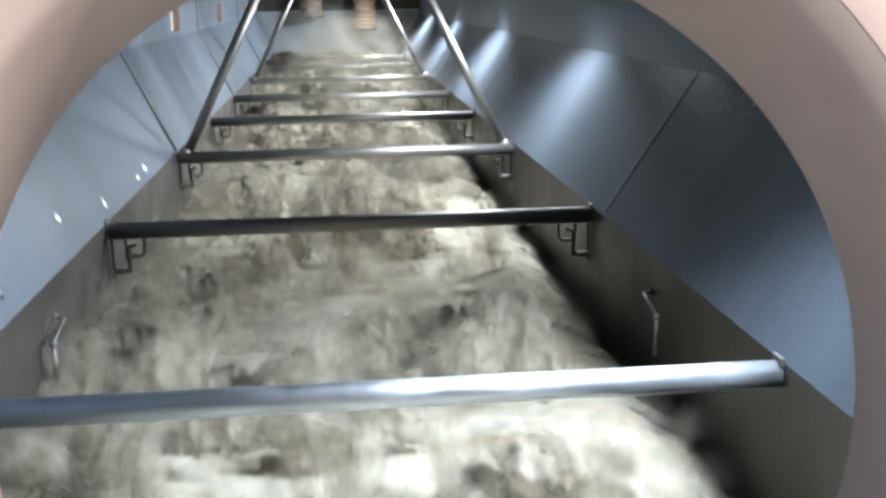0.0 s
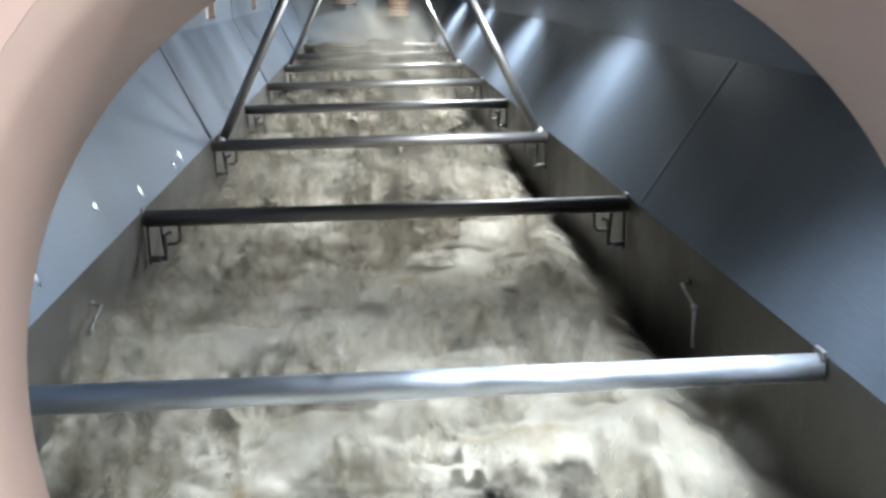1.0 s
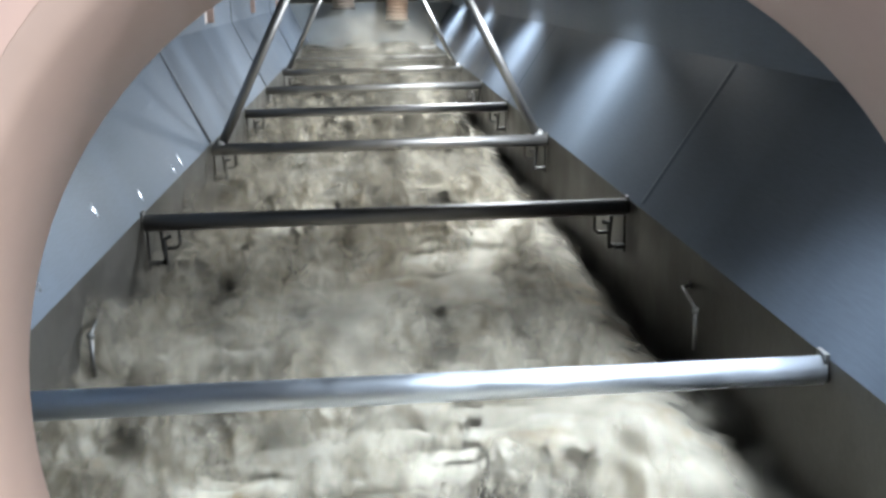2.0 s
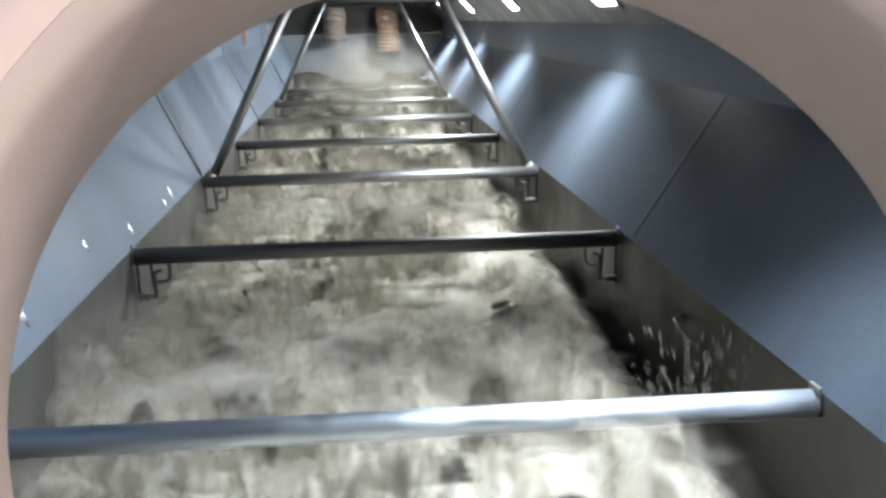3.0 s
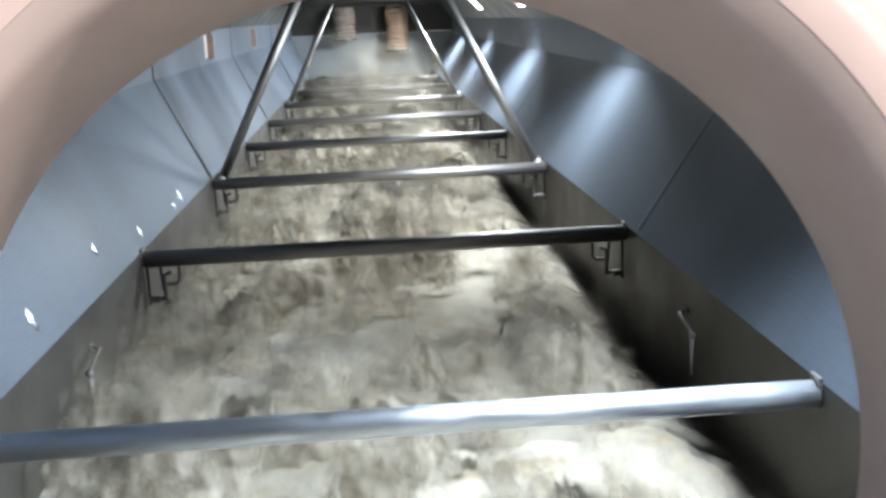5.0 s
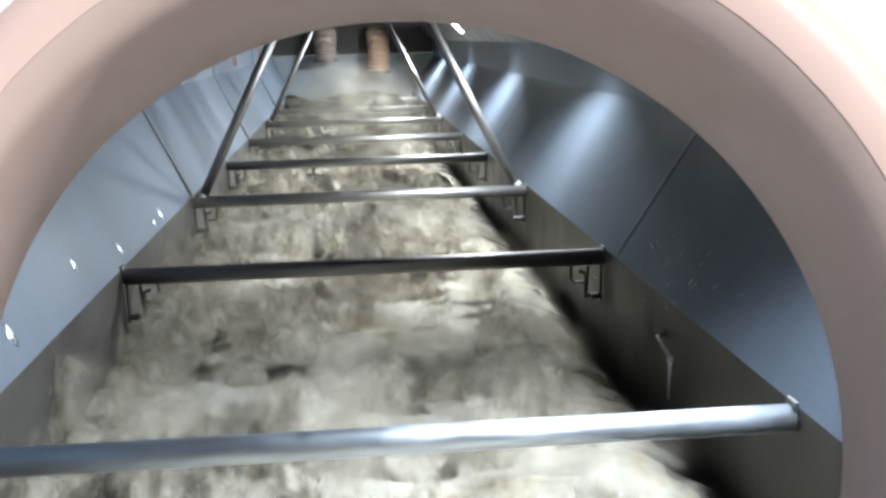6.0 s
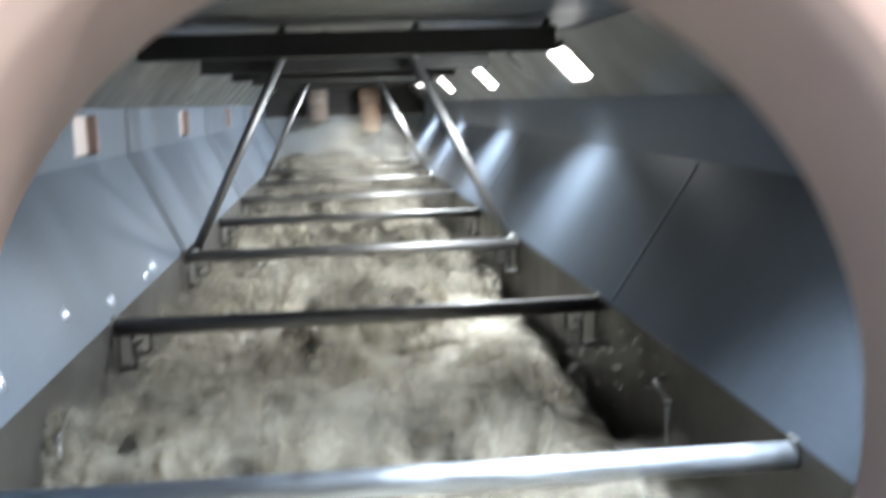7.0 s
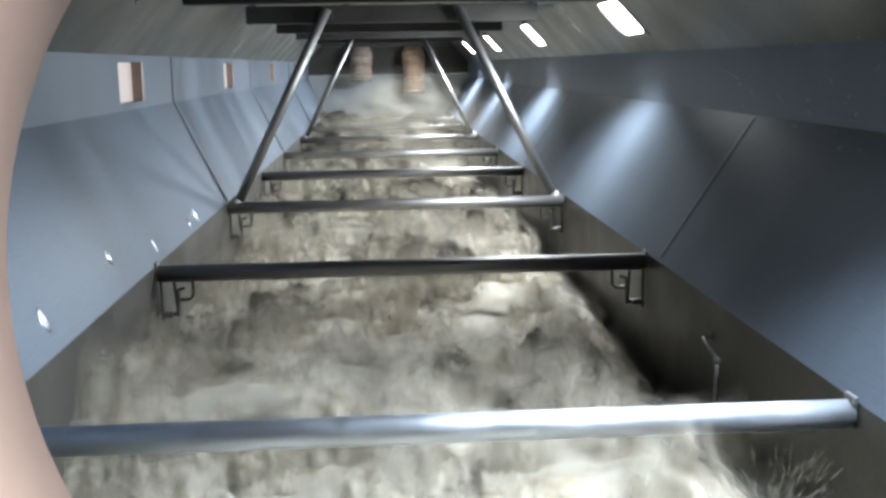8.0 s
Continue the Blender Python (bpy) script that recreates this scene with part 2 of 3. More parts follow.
LEAN = PORT_M.to_3x3().inverted() @ Vector((-0.11, 0, -0.27))
port = empty("porthole", PORT_M, "round pinkish beige viewing port collar in the pale front plate", "porthole")
R = PORT_R
part("collar", lathe([(R + 0.012, 0.0), (R + 0.004, 0.0015), (R, -0.004), (R, -0.030), (R, -0.052), (R + 0.003, -0.057), (R + 0.010, -0.060)], lean=LEAN), COLLAR, port, "smooth beige bore", True)
part("lip", lathe([(R + 0.010, -0.0602), (R + 0.018, -0.0615), (R + 0.027, -0.059), (R + 0.030, -0.052), (R + 0.030, -0.02)], lean=LEAN), FLANGE, port, "rounded pale pink lip", True)
bm = lathe([(R + 0.012, 0.0), (0.6, 0.0), (0.6, -0.02), (R + 0.012, -0.02), (R + 0.012, 0.0)], 64)
PORT_INV = PORT_M.inverted()
side_x = (PORT_INV.to_3x3() @ Vector((1, 0, 0))).normalized()
for v in bm.verts:
    r = math.hypot(v.co.x, v.co.y)
    if r > 0.5:
        # square the outer rim off to the tunnel's section
        w = PORT_M @ Vector((v.co.x, v.co.y, 0))
        dx, dz = w.x - PORT.x, w.z - PORT.z
        k = min((1.16 if dx > 0 else 1.08) / max(abs(dx), 1e-6), (0.42 if dz > 0 else 1.29) / max(abs(dz), 1e-6))
        x, z = PORT.x + dx * k, PORT.z + dz * k
        q = PORT_INV @ Vector((x, start_y(x, z), z))
        v.co.x, v.co.y = q.x, q.y
front = tagged(part("wall_south", bm, PLATE), "pale painted front plate round the port", "wall", kind="structure")
front.matrix_basis = PORT_M
bm = box((-40, -40, -0.80), (40, 60, -0.782))
tagged(part("ground", bm, GROUND), "plain grey concrete floor of the plant", "ground", kind="structure")

# ---- bright windows in the sloped roof ----
d, e = Vector((RIGHT[3][0], 0, RIGHT[3][1])), Vector((RIGHT[4][0], 0, RIGHT[4][1]))
slope_n = Vector((-(e.z - d.z), 0, (e.x - d.x))).normalized()
up_slope = (e - d).normalized()
SLOPE = Matrix((( 0, up_slope.x, slope_n.x, 0), (1, 0, 0, 0), (0, up_slope.z, slope_n.z, 0), (0, 0, 0, 1)))
for i, y in enumerate(LAMP_Y):
    c = d.lerp(e, 0.56) + Vector((0, y, 0))
    hw, hh = LAMP_HALF[i], 0.27 * (e - d).length
    lamp = empty("roof_window", Matrix.Translation(c) @ SLOPE, "glaring white rectangular window in the sloped steel roof", "window", "roof windows")
    part("pane", box((-hw + 0.001, -hh + 0.001, -0.010), (hw - 0.001, hh - 0.001, -0.005)), LAMP, lamp)
    bm = box((-hw - 0.014, -hh - 0.014, 0.0005), (hw + 0.014, -hh + 0.004, 0.005))
    box((-hw - 0.014, hh - 0.004, 0.0005), (hw + 0.014, hh + 0.014, 0.005), 0, bm)
    box((-hw - 0.014, -hh + 0.004, 0.0005), (-hw + 0.004, hh - 0.004, 0.005), 0, bm)
    box((hw - 0.004, -hh + 0.004, 0.0005), (hw + 0.014, hh - 0.004, 0.005), 0, bm)
    for sx in (-1, 1):
        for sy in (-1, 1):
            b = bmesh.new()
            pts = [(sx * hw, sy * hh), (sx * (hw - 0.04), sy * hh), (sx * hw, sy * (hh - 0.035))]
            lower, upper = [b.verts.new((*p, 0.001)) for p in pts], [b.verts.new((*p, 0.0045)) for p in pts]
            b.faces.new(lower), b.faces.new(upper)
            for k in range(3):
                b.faces.new((lower[k], lower[(k + 1) % 3], upper[(k + 1) % 3], upper[k]))
            merge(bm, b)
    part("frame", bm, TUBE, lamp)
    part("catch", box((-hw - 0.02, hh + 0.01, 0.0), (-hw, hh + 0.03, 0.025), 0.003), SEAM, lamp, "small dark catch")
    al = new("daylight", bpy.data.lights.new("daylight", "AREA"))
    al.data.shape, al.data.size, al.data.size_y = "RECTANGLE", 2 * hw - 0.04, 0.16
    al.data.spread = radians(100 if i == 0 else 148)
    al.data.energy, al.data.color = WINDOW_POWER[i], ((0.76, 0.88, 1.0) if i == 0 else (0.85, 0.935, 1.0))
    p = c + slope_n * 0.012
    al.matrix_world = Matrix.Translation(p) @ SLOPE @ pose(0, 0, 0, 180, 0, 0)

# ---- small windows in the upright band ----
for i, y in enumerate(WINDOW_Y):
    w = empty("window_%d" % (i + 1), pose(LEFT[2][0], y, 0.539), "small daylit rectangular window in the steel side", "window", kind="structure")
    part("pane", box((-0.046, -0.19, -0.0715), (-0.040, 0.19, 0.0715)), WINDOW, w)
    bm = box((-0.039, 0.165, -0.0715), (-0.001, 0.189, 0.0715))
    part("reveal", bm, REVEAL, w, "brown reveal")


# raised dimples pressed into the west flare
DIMPLE = mat("polished_dimple", (0.42, 0.45, 0.50), 0.30, 1.0, 0.05, 30.0, 0.02, 60.0)
wa, wb = Vector((LEFT[1][0], 0, LEFT[1][1])), Vector((LEFT[2][0], 0, LEFT[2][1]))
wn = Vector((wb.z - wa.z, 0, wa.x - wb.x)).normalized()
for y, share, size in DIMPLES:
    c = wa.lerp(wb, share) + Vector((0, y, 0))
    u = (wb - wa).normalized()
    m = Matrix(((0, u.x, wn.x, c.x), (1, 0, 0, y), (0, u.z, wn.z, c.z), (0, 0, 0, 1)))
    bm = lathe([(size, -0.001), (size * 0.95, 0.0006), (size * 0.75, 0.0018), (size * 0.4, 0.003), (0.0006, 0.0034)], 20)
    for v in bm.verts:
        v.co.y *= 2.0
    d_ob = part("dimple", bm, DIMPLE, wall_west, "polished raised dimple", True)
    d_ob.matrix_basis = m


# ---- cross bars ----
def cross_bar(bare=False):
    bar = empty("cross_bar", pose(0, 0, 0), "round stainless cross bar welded between the trough sides", "bar", "cross bars")
    part("tube", sweep([(-0.745, 0, -0.026), (0, 0, -0.026), (0.745, 0, -0.026)], 0.026, 24), TUBE_LIT if bare else TUBE, bar, smooth=True)
    for s in (-1, 1):
        part("end_plate", box((s * 0.747 - 0.006, -0.020, -0.046), (s * 0.747 + 0.002, 0.020, 0.010), 0.002), WELD, bar, "welded end plate")
        if bare:
            continue
        br = part("bracket", box((s * 0.738 - 0.004, -0.014, -0.17), (s * 0.738 + 0.004, 0.004, -0.03), 0.002), DARK, bar, "flat dark strap against the trough side")
        bm = sweep([(s * 0.735, -0.004, -0.155), (s * 0.69, -0.004, -0.15)], 0.0065, 8)
        sweep([(s * 0.69, -0.004, -0.158), (s * 0.69, 0.0, -0.075)], 0.0065, 8, bm)
        sweep([(s * 0.69, 0.0, -0.078), (s * 0.668, 0.0, -0.07)], 0.0055, 8, bm)
        sweep([(s * 0.705, 0.03, -0.06), (s * 0.70, 0.03, -0.13)], 0.0055, 8, bm)
        part("latch", bm, LATCH, br, "bent steel rod latch")
        bm = sweep([(s * 0.648, 0.02, -0.055), (s * 0.648, 0.02, -0.10), (s * 0.66, 0.02, -0.112), (s * 0.70, 0.02, -0.112)], 0.0055, 8)
        part("hook", bm, LATCH, br)
        part("bolt", sweep([(s * 0.74, -0.016, -0.15), (s * 0.705, -0.016, -0.15)], 0.010, 8), LATCH, br)
    return bar


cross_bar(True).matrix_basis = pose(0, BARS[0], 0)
second = cross_bar()
for y in BARS[2:]:
    copy_thing(second, pose(0, y, 0))
second.matrix_basis = pose(0, BARS[1], 0)


# loose wall hooks between the first two bars
def wall_hook(s):
    h = empty("wall_hook", pose(s * 0.75, 2.2, -0.11), "bent steel rod hook on the trough side", "hook", "wall hooks")
    part("arm", sweep([(-s * 0.002, 0.145, 0.018), (-s * 0.028, 0.13, 0.018), (-s * 0.036, 0.005, 0.004)], 0.0048, 8), TUBE, h, smooth=True)
    part("post", sweep([(-s * 0.036, -0.004, -0.001), (-s * 0.036, -0.008, -0.10)], 0.0062, 10), TUBE, h, smooth=True)
    part("knob", lathe([(0.0005, 0.009), (0.005, 0.008), (0.0085, 0.004), (0.0092, 0.0), (0.0085, -0.005), (0.006, -0.009)], 14), WELD, h, "round welded knob", True).matrix_basis = pose(-s * 0.036, -0.004, 0)
    part("pad", box((-s * 0.004 - 0.003, 0.132, 0.010), (-s * 0.004 + 0.003, 0.158, 0.026), 0.002), WELD, h)


wall_hook(1)
wall_hook(-1)


# ---- A-frame struts and roof beams ----
def strut(s, y):
    st = empty("diagonal_strut", pose(s * 0.75, y, 0), "leaning round steel strut from a cross bar to a roof beam", "strut", "diagonal struts")
    part("tube", sweep([(-s * 0.04, 0.012, -0.02), (-s * 0.468, 0.012, 0.83)], 0.021, 20), TUBE, st, smooth=True)
    part("foot_weld", sweep([(-0.03 * s, 0.012, -0.022), (-s * 0.05, 0.012, 0.012)], [0.030, 0.024], 16), WELD, st, smooth=True)
    part("gusset", box((-0.03 - s * 0.46, 0.034, 0.775), (0.03 - s * 0.46, 0.044, 0.83), 0.002), DARK, st)


for y in (BARS[2], BARS[5]):
    strut(-1, y)
    strut(1, y)


def roof_beam(y, half=0.635):
    rb = empty("roof_beam", pose(0, y + 0.075, 0.8), "dark steel channel beam bolted across the roof", "beam", "roof beams")
    bm = box((-half, -0.03, -0.03), (half, -0.022, 0.045), 0.002)
    box((-half, -0.022, -0.03), (half, 0.04, -0.022), 0.002, bm)
    box((-half, -0.022, 0.037), (half, 0.04, 0.045), 0.002, bm)
    part("channel", bm, DARK, rb)
    for x in (-0.6, -0.2, 0.2, 0.6):
        part("bolt", sweep([(x, -0.045, 0.045), (x, -0.045, 0.064)], 0.012, 6), SEAM, rb)
        part("tab", box((x - 0.02, -0.06, 0.04), (x + 0.02, -0.0305, 0.046)), DARK, rb)


for y in BARS[1:7]:
    roof_beam(y)


# ---- hoses at the far end ----
def hose(x, material, label, drop):
    """A ribbed hose that leaves the end panel, bends over and hangs."""
    h = empty("corrugated_hose", pose(x, END, 0.71), label, "hose", "end hoses")
    path, bend = [], 0.17
    for k in range(4):
        path.append(Vector((0, -0.02 * k, 0)))
    for k in range(1, 13):
        a = k / 12 * math.pi / 2
        path.append(Vector((0, -0.06 - bend * math.sin(a), -bend * (1 - math.cos(a)))))
    for k in range(1, int(drop / 0.022) + 1):
        path.append(path[15] + Vector((0.004 * math.sin(k * 0.4), 0, -0.022 * k)))
    part("ribbed_pipe", sweep(path, [0.128 + (0.012 if k % 2 else -0.008) for k in range(len(path))], 28, cap=False), material, h)
    part("collar", lathe([(0.125, -0.02), (0.165, -0.02), (0.168, -0.012), (0.168, 0.0), (0.125, 0.0)], 32), DARK, h, "dark mounting ring", True).matrix_basis = pose(0, -0.002, 0, 90, 0, 0)
    part("clamp", lathe([(0.130, -0.012), (0.146, -0.012), (0.146, 0.012), (0.130, 0.012)], 28), DARK, h, "dark band clamp").matrix_basis = Matrix.Translation(path[-1])


hose(-0.30, HOSE_GREY, "grey-brown ribbed air hose bending out of the end panel", 0.14)
hose(0.345, HOSE_TAN, "tan ribbed air hose bending out of the end panel", 0.30)


# ---- the churning bed ----
def dust(name, soft_edge, tones=(3.2, 9.0, 40.0), hollow_shade=(0.36, 0.32, 0.255)):
    """Pale grain seen through dust: cream tops and olive-brown hollows, their shade painted in by noise; soft_edge
    fades a billow out towards its rim.
    """
    m = bpy.data.materials.new(name)
    m.use_nodes = True
    n, l = m.node_tree.nodes, m.node_tree.links
    b = n["Principled BSDF"]
    b.inputs["Roughness"].default_value = 0.95
    b.inputs["Specular IOR Level"].default_value = 0.1
    tc, info = n.new("ShaderNodeTexCoord"), n.new("ShaderNodeObjectInfo")
    shift = n.new("ShaderNodeVectorMath")
    shift.operation = "MULTIPLY_ADD"
    shift.inputs[1].default_value = (1, 1, 1)
    wide = n.new("ShaderNodeVectorMath")
    wide.operation = "SCALE"
    wide.inputs["Scale"].default_value = 40.0
    l.new(info.outputs["Random"], wide.inputs[0])
    l.new(tc.outputs["Object"], shift.inputs[0])
    l.new(wide.outputs[0], shift.inputs[2])

    def noise_at(scale, detail, distortion=0.0):
        t = n.new("ShaderNodeTexNoise")
        t.inputs["Scale"].default_value, t.inputs["Detail"].default_value, t.inputs["Distortion"].default_value = scale, detail, distortion
        l.new(shift.outputs[0], t.inputs["Vector"])
        return t.outputs[0]

    def calc(op, x, y):
        k = n.new("ShaderNodeMath")
        k.operation = op
        for i, v in enumerate((x, y)):
            if isinstance(v, (int, float)):
                k.inputs[i].default_value = v
            else:
                l.new(v, k.inputs[i])
        return k.outputs[0]

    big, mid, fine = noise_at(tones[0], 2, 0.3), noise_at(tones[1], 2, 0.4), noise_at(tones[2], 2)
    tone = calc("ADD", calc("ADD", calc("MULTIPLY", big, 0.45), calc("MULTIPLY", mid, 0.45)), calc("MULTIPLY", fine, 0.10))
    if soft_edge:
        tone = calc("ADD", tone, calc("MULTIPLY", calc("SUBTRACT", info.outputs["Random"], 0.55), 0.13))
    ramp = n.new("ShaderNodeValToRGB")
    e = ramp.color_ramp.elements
    # the darkest tone paints the shade between lumps into the grain colour
    e[0].position, e[0].color = 0.32, (*hollow_shade, 1)
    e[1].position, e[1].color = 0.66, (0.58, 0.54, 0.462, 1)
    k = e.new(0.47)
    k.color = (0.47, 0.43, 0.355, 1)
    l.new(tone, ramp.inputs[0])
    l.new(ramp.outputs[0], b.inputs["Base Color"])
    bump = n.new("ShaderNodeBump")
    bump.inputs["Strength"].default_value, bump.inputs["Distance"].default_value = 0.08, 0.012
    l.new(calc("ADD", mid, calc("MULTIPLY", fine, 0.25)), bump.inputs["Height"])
    l.new(bump.outputs[0], b.inputs["Normal"])
    if soft_edge:
        thin = n.new("ShaderNodeBsdfTranslucent")
        l.new(ramp.outputs[0], thin.inputs[0])
        blend, clear, veil = n.new("ShaderNodeMixShader"), n.new("ShaderNodeBsdfTransparent"), n.new("ShaderNodeMixShader")
        blend.inputs[0].default_value = 0.55
        l.new(b.outputs[0], blend.inputs[1])
        l.new(thin.outputs[0], blend.inputs[2])
        l.new(clear.outputs[0], veil.inputs[1])
        l.new(blend.outputs[0], veil.inputs[2])
        l.new(veil.outputs[0], n["Material Output"].inputs[0])
        length = n.new("ShaderNodeVectorMath")
        length.operation = "LENGTH"
        flat = n.new("ShaderNodeVectorMath")
        flat.operation = "MULTIPLY"
        flat.inputs[1].default_value = (1, 1, 0)
        l.new(tc.outputs["Object"], flat.inputs[0])
        l.new(flat.outputs[0], length.inputs[0])
        rim = n.new("ShaderNodeMapRange")
        rim.interpolation_type = "SMOOTHSTEP"
        rim.inputs[1].default_value, rim.inputs[2].default_value = -0.05, 0.9
        rim.inputs[3].default_value, rim.inputs[4].default_value = 1.0, 0.0
        l.new(calc("ADD", length.outputs["Value"], calc("MULTIPLY", calc("SUBTRACT", noise_at(2.4, 3, 0.5), 0.5), 1.5)), rim.inputs[0])
        hard = n.new("ShaderNodeMapRange")
        hard.inputs[1].default_value, hard.inputs[2].default_value = 0.6, 1.0
        hard.inputs[3].default_value, hard.inputs[4].default_value = 1.0, 0.0
        l.new(length.outputs["Value"], hard.inputs[0])
        l.new(calc("MULTIPLY", calc("MULTIPLY", rim.outputs[0], hard.outputs[0]), soft_edge), veil.inputs[0])
    else:
        axes, rims = n.new("ShaderNodeSeparateXYZ"), []
        l.new(tc.outputs["Object"], axes.inputs[0])
        wobble = calc("ADD", axes.outputs[0], calc("MULTIPLY", calc("SUBTRACT", mid, 0.5), 0.35))
        for start, stop in ((0.50, 0.76), (-0.66, -0.84)):
            r = n.new("ShaderNodeMapRange")
            r.interpolation_type = "SMOOTHSTEP"
            r.inputs[1].default_value, r.inputs[2].default_value = start, stop
            r.inputs[3].default_value, r.inputs[4].default_value = 1.0, 0.0
            l.new(wobble, r.inputs[0])
            rims.append(r.outputs[0])
        l.new(calc("MULTIPLY", rims[0], rims[1]), b.inputs["Alpha"])
    return m


BED_MAT = dust("grain_bed", 0.0, hollow_shade=(0.24, 0.175, 0.10))
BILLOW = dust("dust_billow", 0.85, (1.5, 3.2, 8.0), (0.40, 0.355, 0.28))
HAZE = dust("dust_haze", 0.42, (0.8, 1.6, 4.0))
MIST = dust("dust_mist", 0.17, (0.8, 1.6, 4.0))


def billows(p):
    return abs(noise.noise(p)) + 0.5 * abs(noise.noise(p * 2.1)) + 0.25 * abs(noise.noise(p * 4.3))


def bed_height(x, y):
    p = Vector((x * 2.4, y * 2.1, 3.1))
    h = 0.012 * (billows(p * 2.6) - 0.42) + 0.03 * noise.noise(p * 0.6) + 0.02 * noise.noise(p * 1.9) + 0.008 * noise.noise(p * 4.1)
    edge = max(0.0, (abs(x) - 0.45) / 0.3)
    return BED - 0.06 + h - (0.09 if x > 0 else 0.0) * edge ** 2


bm = bmesh.new()
nx, ny = 90, 560
vs = [[bm.verts.new((-0.748 + 1.496 * i / nx, 0.35 + (END - 0.35) * (j / ny) ** 1.6, 0)) for i in range(nx + 1)] for j in range(ny + 1)]
for row in vs:
    for v in row:
        v.co.z = bed_height(v.co.x, v.co.y)
for j in range(ny):
    for i in range(nx):
        bm.faces.new((vs[j][i], vs[j][i + 1], vs[j + 1][i + 1], vs[j + 1][i]))
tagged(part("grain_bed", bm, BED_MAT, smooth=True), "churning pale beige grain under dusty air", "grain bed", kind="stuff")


def billow_mesh(seed):
    """A lumpy open dome, one unit in radius."""
    rnd = Vector((seed * 7.3, seed * 3.1, seed))
    bm = bmesh.new()
    rings, sides = 20, 48
    top = bm.verts.new((0, 0, 0))
    grid = [[bm.verts.new((i / rings * math.cos(k * math.tau / sides), i / rings * math.sin(k * math.tau / sides), 0)) for k in range(sides)] for i in range(1, rings + 1)]
    for v in bm.verts:
        r = math.hypot(v.co.x, v.co.y)
        v.co.z = 0.24 * (1 - r * r) + (0.06 * (billows(v.co * 2.4 + rnd) - 0.45) + 0.24 * noise.noise(v.co * 2.3 + rnd) + 0.15 * noise.noise(v.co * 4.8 + rnd)) * (1 - r ** 3) - 0.06 * r
    for k in range(sides):
        bm.faces.new((top, grid[0][k], grid[0][(k + 1) % sides]))
    for a, b in zip(grid, grid[1:]):
        for k in range(sides):
            bm.faces.new((a[k], b[k], b[(k + 1) % sides], a[(k + 1) % sides]))
    return bm


rng = random.Random(11)
BILLOWS = []
shapes = []
for seed in range(5):
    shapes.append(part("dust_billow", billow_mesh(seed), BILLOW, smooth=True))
for i in range(300):
    y = 0.75 + 11.6 * (i / 300) ** 1.55 + rng.uniform(-0.06, 0.06)
    x = rng.uniform(-0.71, 0.52)
    r = rng.uniform(0.07, 0.16) * (1 + 0.035 * y)
    ob = shapes[i] if i < 5 else shapes[i % 5].copy()
    if i >= 5:
        scene.collection.objects.link(ob)
    ob.scale = (r, r * rng.uniform(1.0, 1.6), r * rng.uniform(0.6, 1.0))
    tagged(ob, "soft cream billow of airborne grain dust", "dust", "dust billows")
    ob.matrix_basis = Matrix.Translation((x, y, BED)) @ Matrix.Diagonal((*ob.scale, 1))
    BILLOWS.append((ob, x, y, rng.uniform(0, 6.28), 0.0, 60.0))

veils = [part("dust_veil", billow_mesh(20 + k), HAZE, smooth=True) for k in range(3)]
for i in range(62):
    y = 0.9 + 11.4 * (i / 62) ** 1.15
    x = (-0.60, 0.0, 0.36)[i % 3] + rng.uniform(-0.12, 0.12)
    r = rng.uniform(0.24, 0.40) * (1 + 0.05 * y)
    ob = veils[i] if i < 3 else veils[i % 3].copy()
    if i >= 3:
        scene.collection.objects.link(ob)
    ob.scale = (min(r, 0.34), 0.8 * r, r * rng.uniform(0.35, 0.6))
    tagged(ob, "thin drifting veil of pale grain dust", "dust", "dust veils")
    ob.matrix_basis = Matrix.Translation((x, y, BED)) @ Matrix.Diagonal((*ob.scale, 1))
    BILLOWS.append((ob, x, y, rng.uniform(0, 6.28), 0.0, 48.0))

mists = [part("dust_cloud", billow_mesh(30 + k), MIST, smooth=True) for k in range(2)]
MISTS = []
for i in range(6):
    ob = mists[i] if i < 2 else mists[i % 2].copy()
    if i >= 2:
        scene.collection.objects.link(ob)
    ob.scale = (0.95, 0.62, 0.5)
    tagged(ob, "faint drifting cloud of fine dust above the bed", "dust", "dust clouds")
    x, y, z = rng.uniform(-0.15, 0.15), 6.4 + 1.05 * i, 0.0 + 0.02 * i
    ob.matrix_basis = pose(x, y, z, 82) @ Matrix.Diagonal((*ob.scale, 1))
    MISTS.append((ob, x, y, z, rng.uniform(0, 6.28)))


# ---- grains thrown up along the sides ----
HUSK = mat("straw_husk", (0.52, 0.49, 0.41), 0.7, 0.0, 0.2, 30.0)


def tuft(n, spread, length, seed, fan=0.6):
    """Thin grain husks that fly apart upwards from one spot."""
    r = random.Random(seed)
    bm = bmesh.new()
    for _ in range(n):
        d = Vector((r.gauss(0, fan), r.gauss(0, fan), r.uniform(0.4, 1.3))).normalized()
        p = d * spread * r.uniform(0.15, 1.0) ** 0.8 + Vector((r.gauss(0, spread * 0.12), r.gauss(0, spread * 0.12), 0))
        k = length * r.uniform(0.4, 1.2)
        bend = Vector((r.gauss(0, 0.06), r.gauss(0, 0.06), -0.08)) * k
        w = r.uniform(0.00018, 0.00032) * (0.85 if length > 0.033 else 1.8)
        sweep([p, p + d * k * 0.5 + bend * 0.2, p + d * k + bend], [w, w * 1.2, w * 0.5], 4, bm)
    return bm


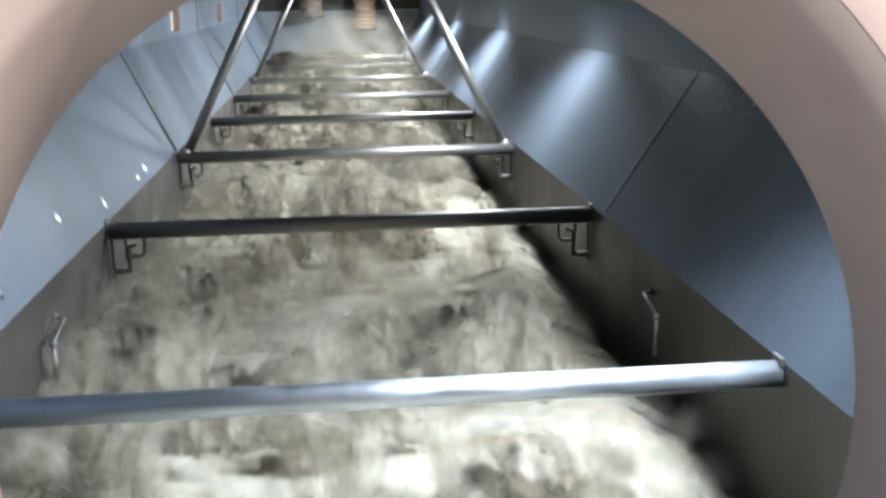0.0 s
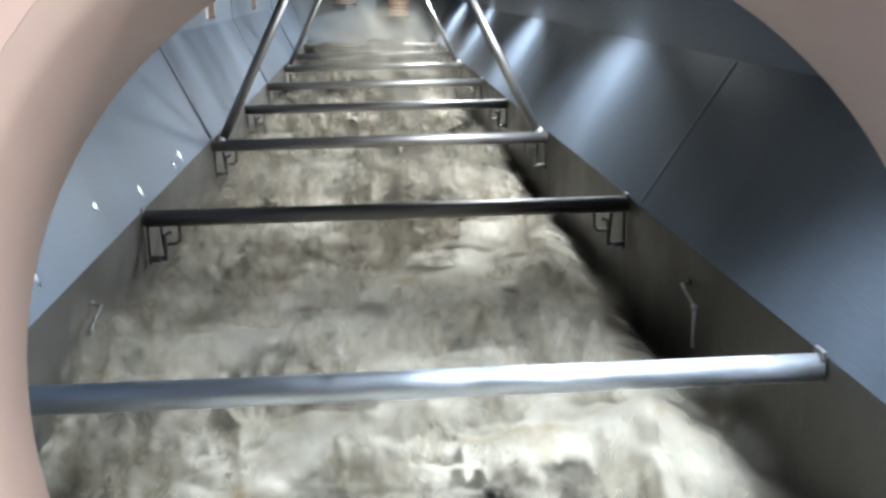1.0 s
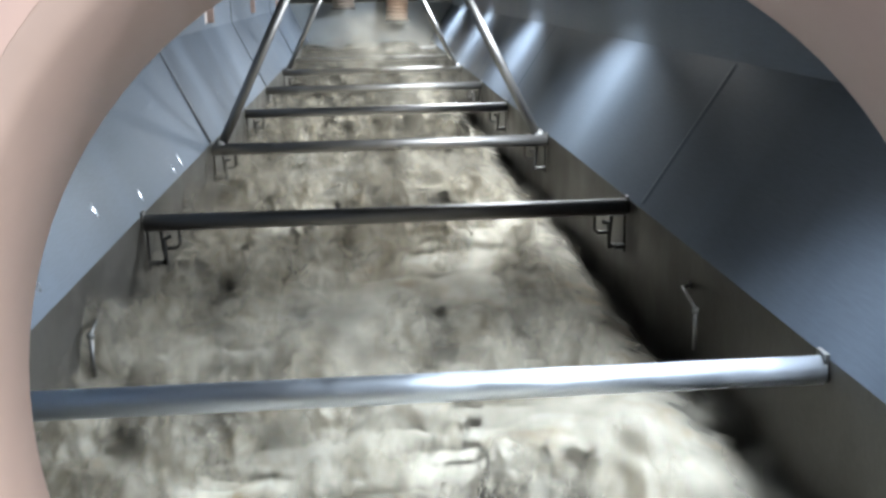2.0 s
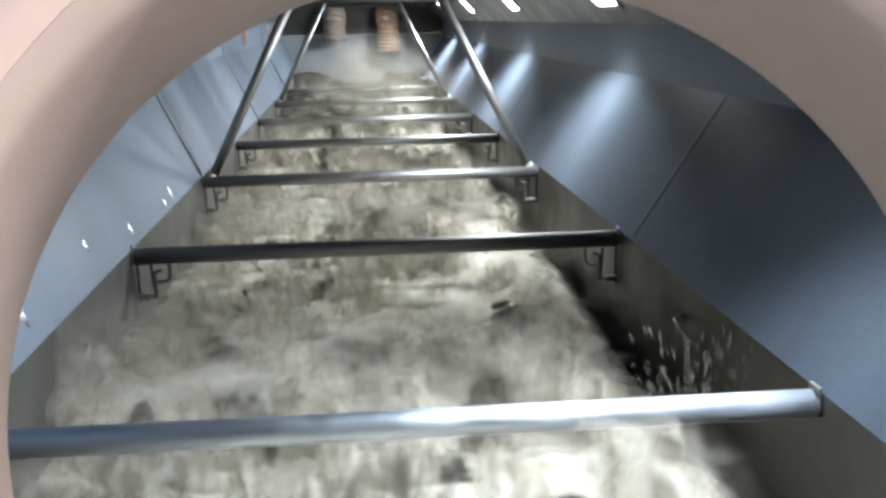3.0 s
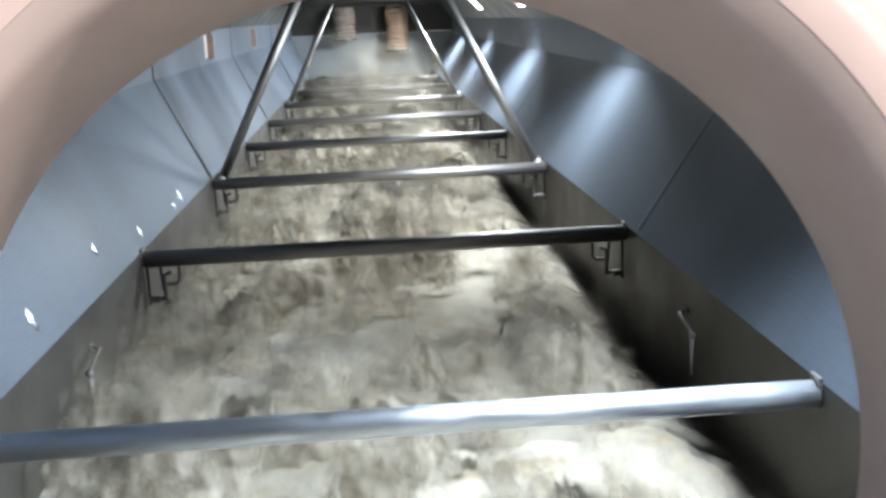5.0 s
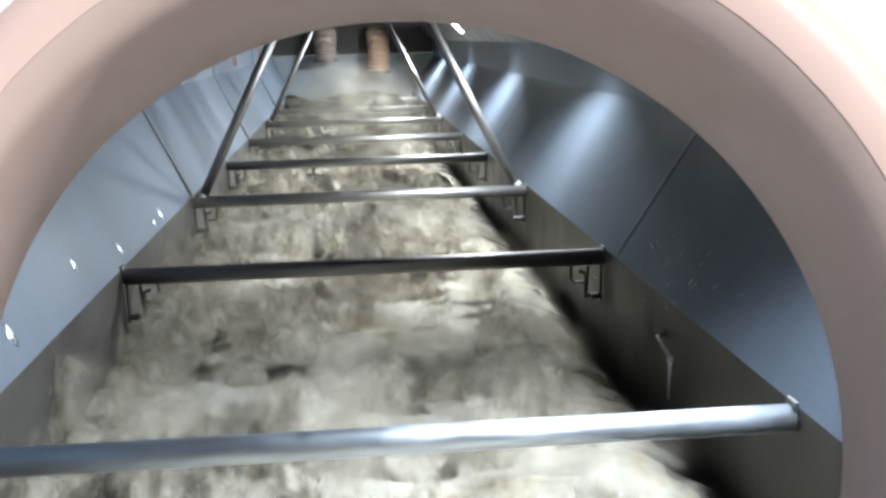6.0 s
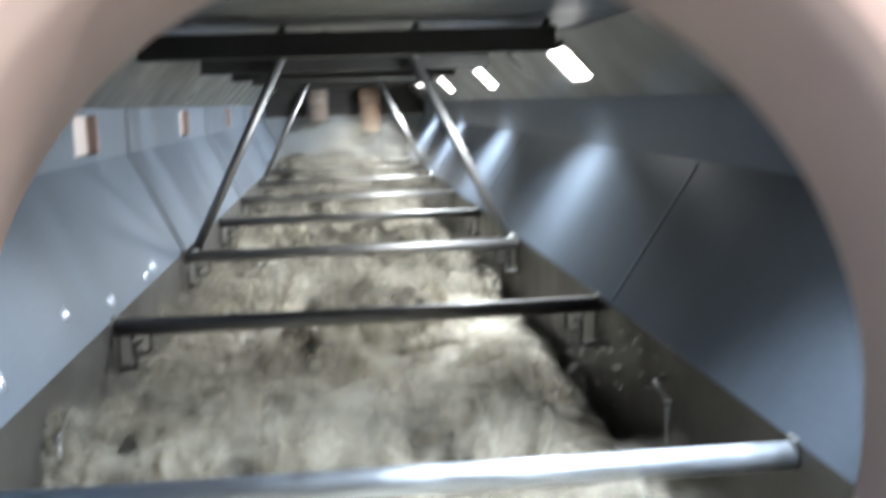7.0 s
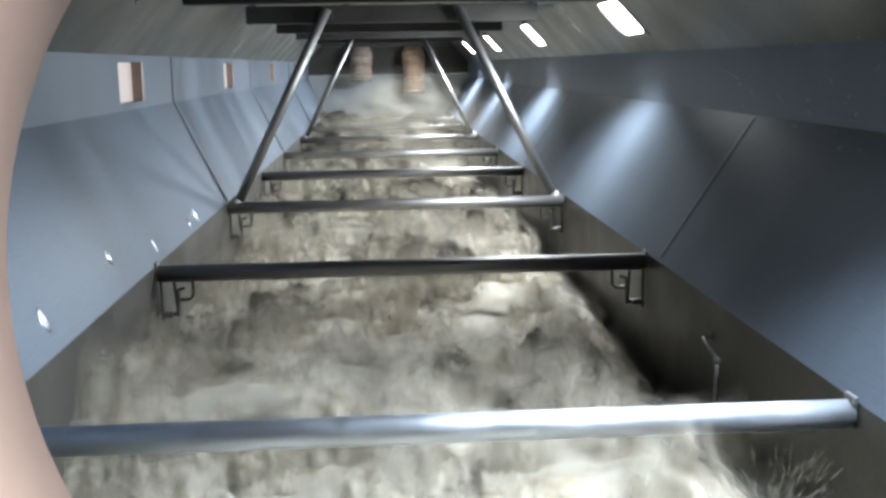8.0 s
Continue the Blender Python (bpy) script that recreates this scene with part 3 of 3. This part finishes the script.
def husk_mat(seed, n=170, radius=0.2):
    """Loose husks lying and standing on a rounded patch of the bed."""
    r = random.Random(seed)
    bm = bmesh.new()
    for _ in range(n):
        a, q = r.uniform(0, math.tau), radius * math.sqrt(r.random())
        p = Vector((q * math.cos(a), q * math.sin(a), 0.09 * (1 - (q / radius) ** 2) + r.uniform(-0.01, 0.012)))
        d = Vector((p.x * 2 + r.gauss(0, 0.35), p.y * 2 + r.gauss(0, 0.35), r.uniform(0.1, 0.8))).normalized()
        k, w = r.uniform(0.008, 0.024), r.uniform(0.0002, 0.0004)
        sweep([p, p + d * k * 0.6, p + d * k + Vector((0, 0, -0.1 * k))], [w, w, w * 0.5], 4, bm)
    return bm


for i in range(14):
    x, y = -0.55 + 0.85 * ((i * 0.618) % 1.0), 1.12 + 0.04 * i
    ob = tagged(part("loose_husks", husk_mat(70 + i), HUSK), "scattered thin pale husks on the churning bed", "husks", "loose husk patches", "stuff")
    ob.matrix_basis = pose(x, y, BED)
    BILLOWS.append((ob, x, y, rng.uniform(0, 6.28), rng.uniform(0, 360), 0.0))


# (time of the throw, x, y, height, count, spread, length of a husk)
THROWS = [(-0.44, 0.86, 2.3, 0.34, 70, 0.20, 0.022), (0.02, 0.84, 2.1, 0.30, 90, 0.34, 0.016), (0.93, 0.72, 1.72, 0.40, 170, 0.30, 0.05),
          (1.02, 0.88, 2.1, 0.30, 12, 0.26, 0.014), (2.62, 0.62, 1.9, -0.15, 120, 0.20, 0.02), (3.05, 0.86, 2.0, 0.30, 14, 0.25, 0.014),
          (5.25, 0.62, 1.85, 0.0, 28, 0.20, 0.012), (5.62, 0.66, 2.1, 0.02, 30, 0.2, 0.016), (6.2, 0.68, 2.2, 0.0, 40, 0.2, 0.016),
          (6.62, 0.5, 2.0, -0.05, 40, 0.2, 0.016), (7.27, 0.46, 2.1, -0.10, 170, 0.22, 0.026), (7.29, 0.66, 2.0, -0.06, 130, 0.22, 0.03),
          (7.66, 0.57, 1.50, -0.19, 140, 0.13, 0.034), (7.52, 0.88, 2.1, 0.36, 34, 0.32, 0.014), (3.9, 0.66, 1.9, 0.02, 50, 0.2, 0.02)]
SPRAYS = []
for i, (t0, x, y, h, n, spread, length) in enumerate(THROWS):
    ob = tagged(part("husk_spray", tuft(n, spread, length, 40 + i), HUSK), "loose spray of thin pale grain husks thrown up", "husks", "husk sprays", "stuff")
    ob.matrix_basis = pose(x, y, -0.62)
    SPRAYS.append((ob, t0, x, y, h))


def motions():
    """The bed heaves and churns; husks fly up and fall back into it."""
    for ob, x, y, ph, turn, lean in BILLOWS:
        rows = []
        for k in range(0, 81):
            t = k * 0.1
            a = ph + t * 7.5
            px = x + 0.03 * math.sin(a * 0.61 + ph) + 0.01 * math.sin(a * 1.7)
            py = y + 0.05 * math.sin(a * 0.47 + 2 * ph)
            pz = BED - 0.02 + 0.035 * math.sin(a) + 0.02 * math.sin(a * 1.9 + ph)
            rise = 0.025 * math.sin(a * 1.3 + 2 * ph) if lean else 0.0
            rows.append((t, pose(px, py, pz + rise, lean + 9 * math.sin(a * 0.8), 9 * math.cos(a * 0.7), turn + (30 if turn else 3) * math.sin(a * 0.33))))
        walk(ob, rows)
    for ob, x, y, z, ph in MISTS:
        walk(ob, [(0.5 * k, pose(x + 0.08 * math.sin(ph + 0.9 * k), y + 0.05 * math.cos(ph + 0.7 * k), z + 0.04 * math.sin(0.8 * k + 2 * ph), 82, 10 * math.sin(ph + 0.6 * k), 0)) for k in range(17)])
    for ob, t0, x, y, h in SPRAYS:
        rise, g = h + 0.62, 9.81
        v = math.sqrt(2 * g * rise)
        rows = []
        for k in range(0, 81):
            t = k * 0.1
            s = t - t0
            z = v * s - g * s * s / 2 if s > 0 else 0.0
            rows.append((t, pose(x + 0.05 * max(0.0, min(s, 0.6)), y, -0.62 + max(0.0, z), 0, 8 * max(0.0, min(s, 0.6)), 0)))
        walk(ob, rows)


motions()
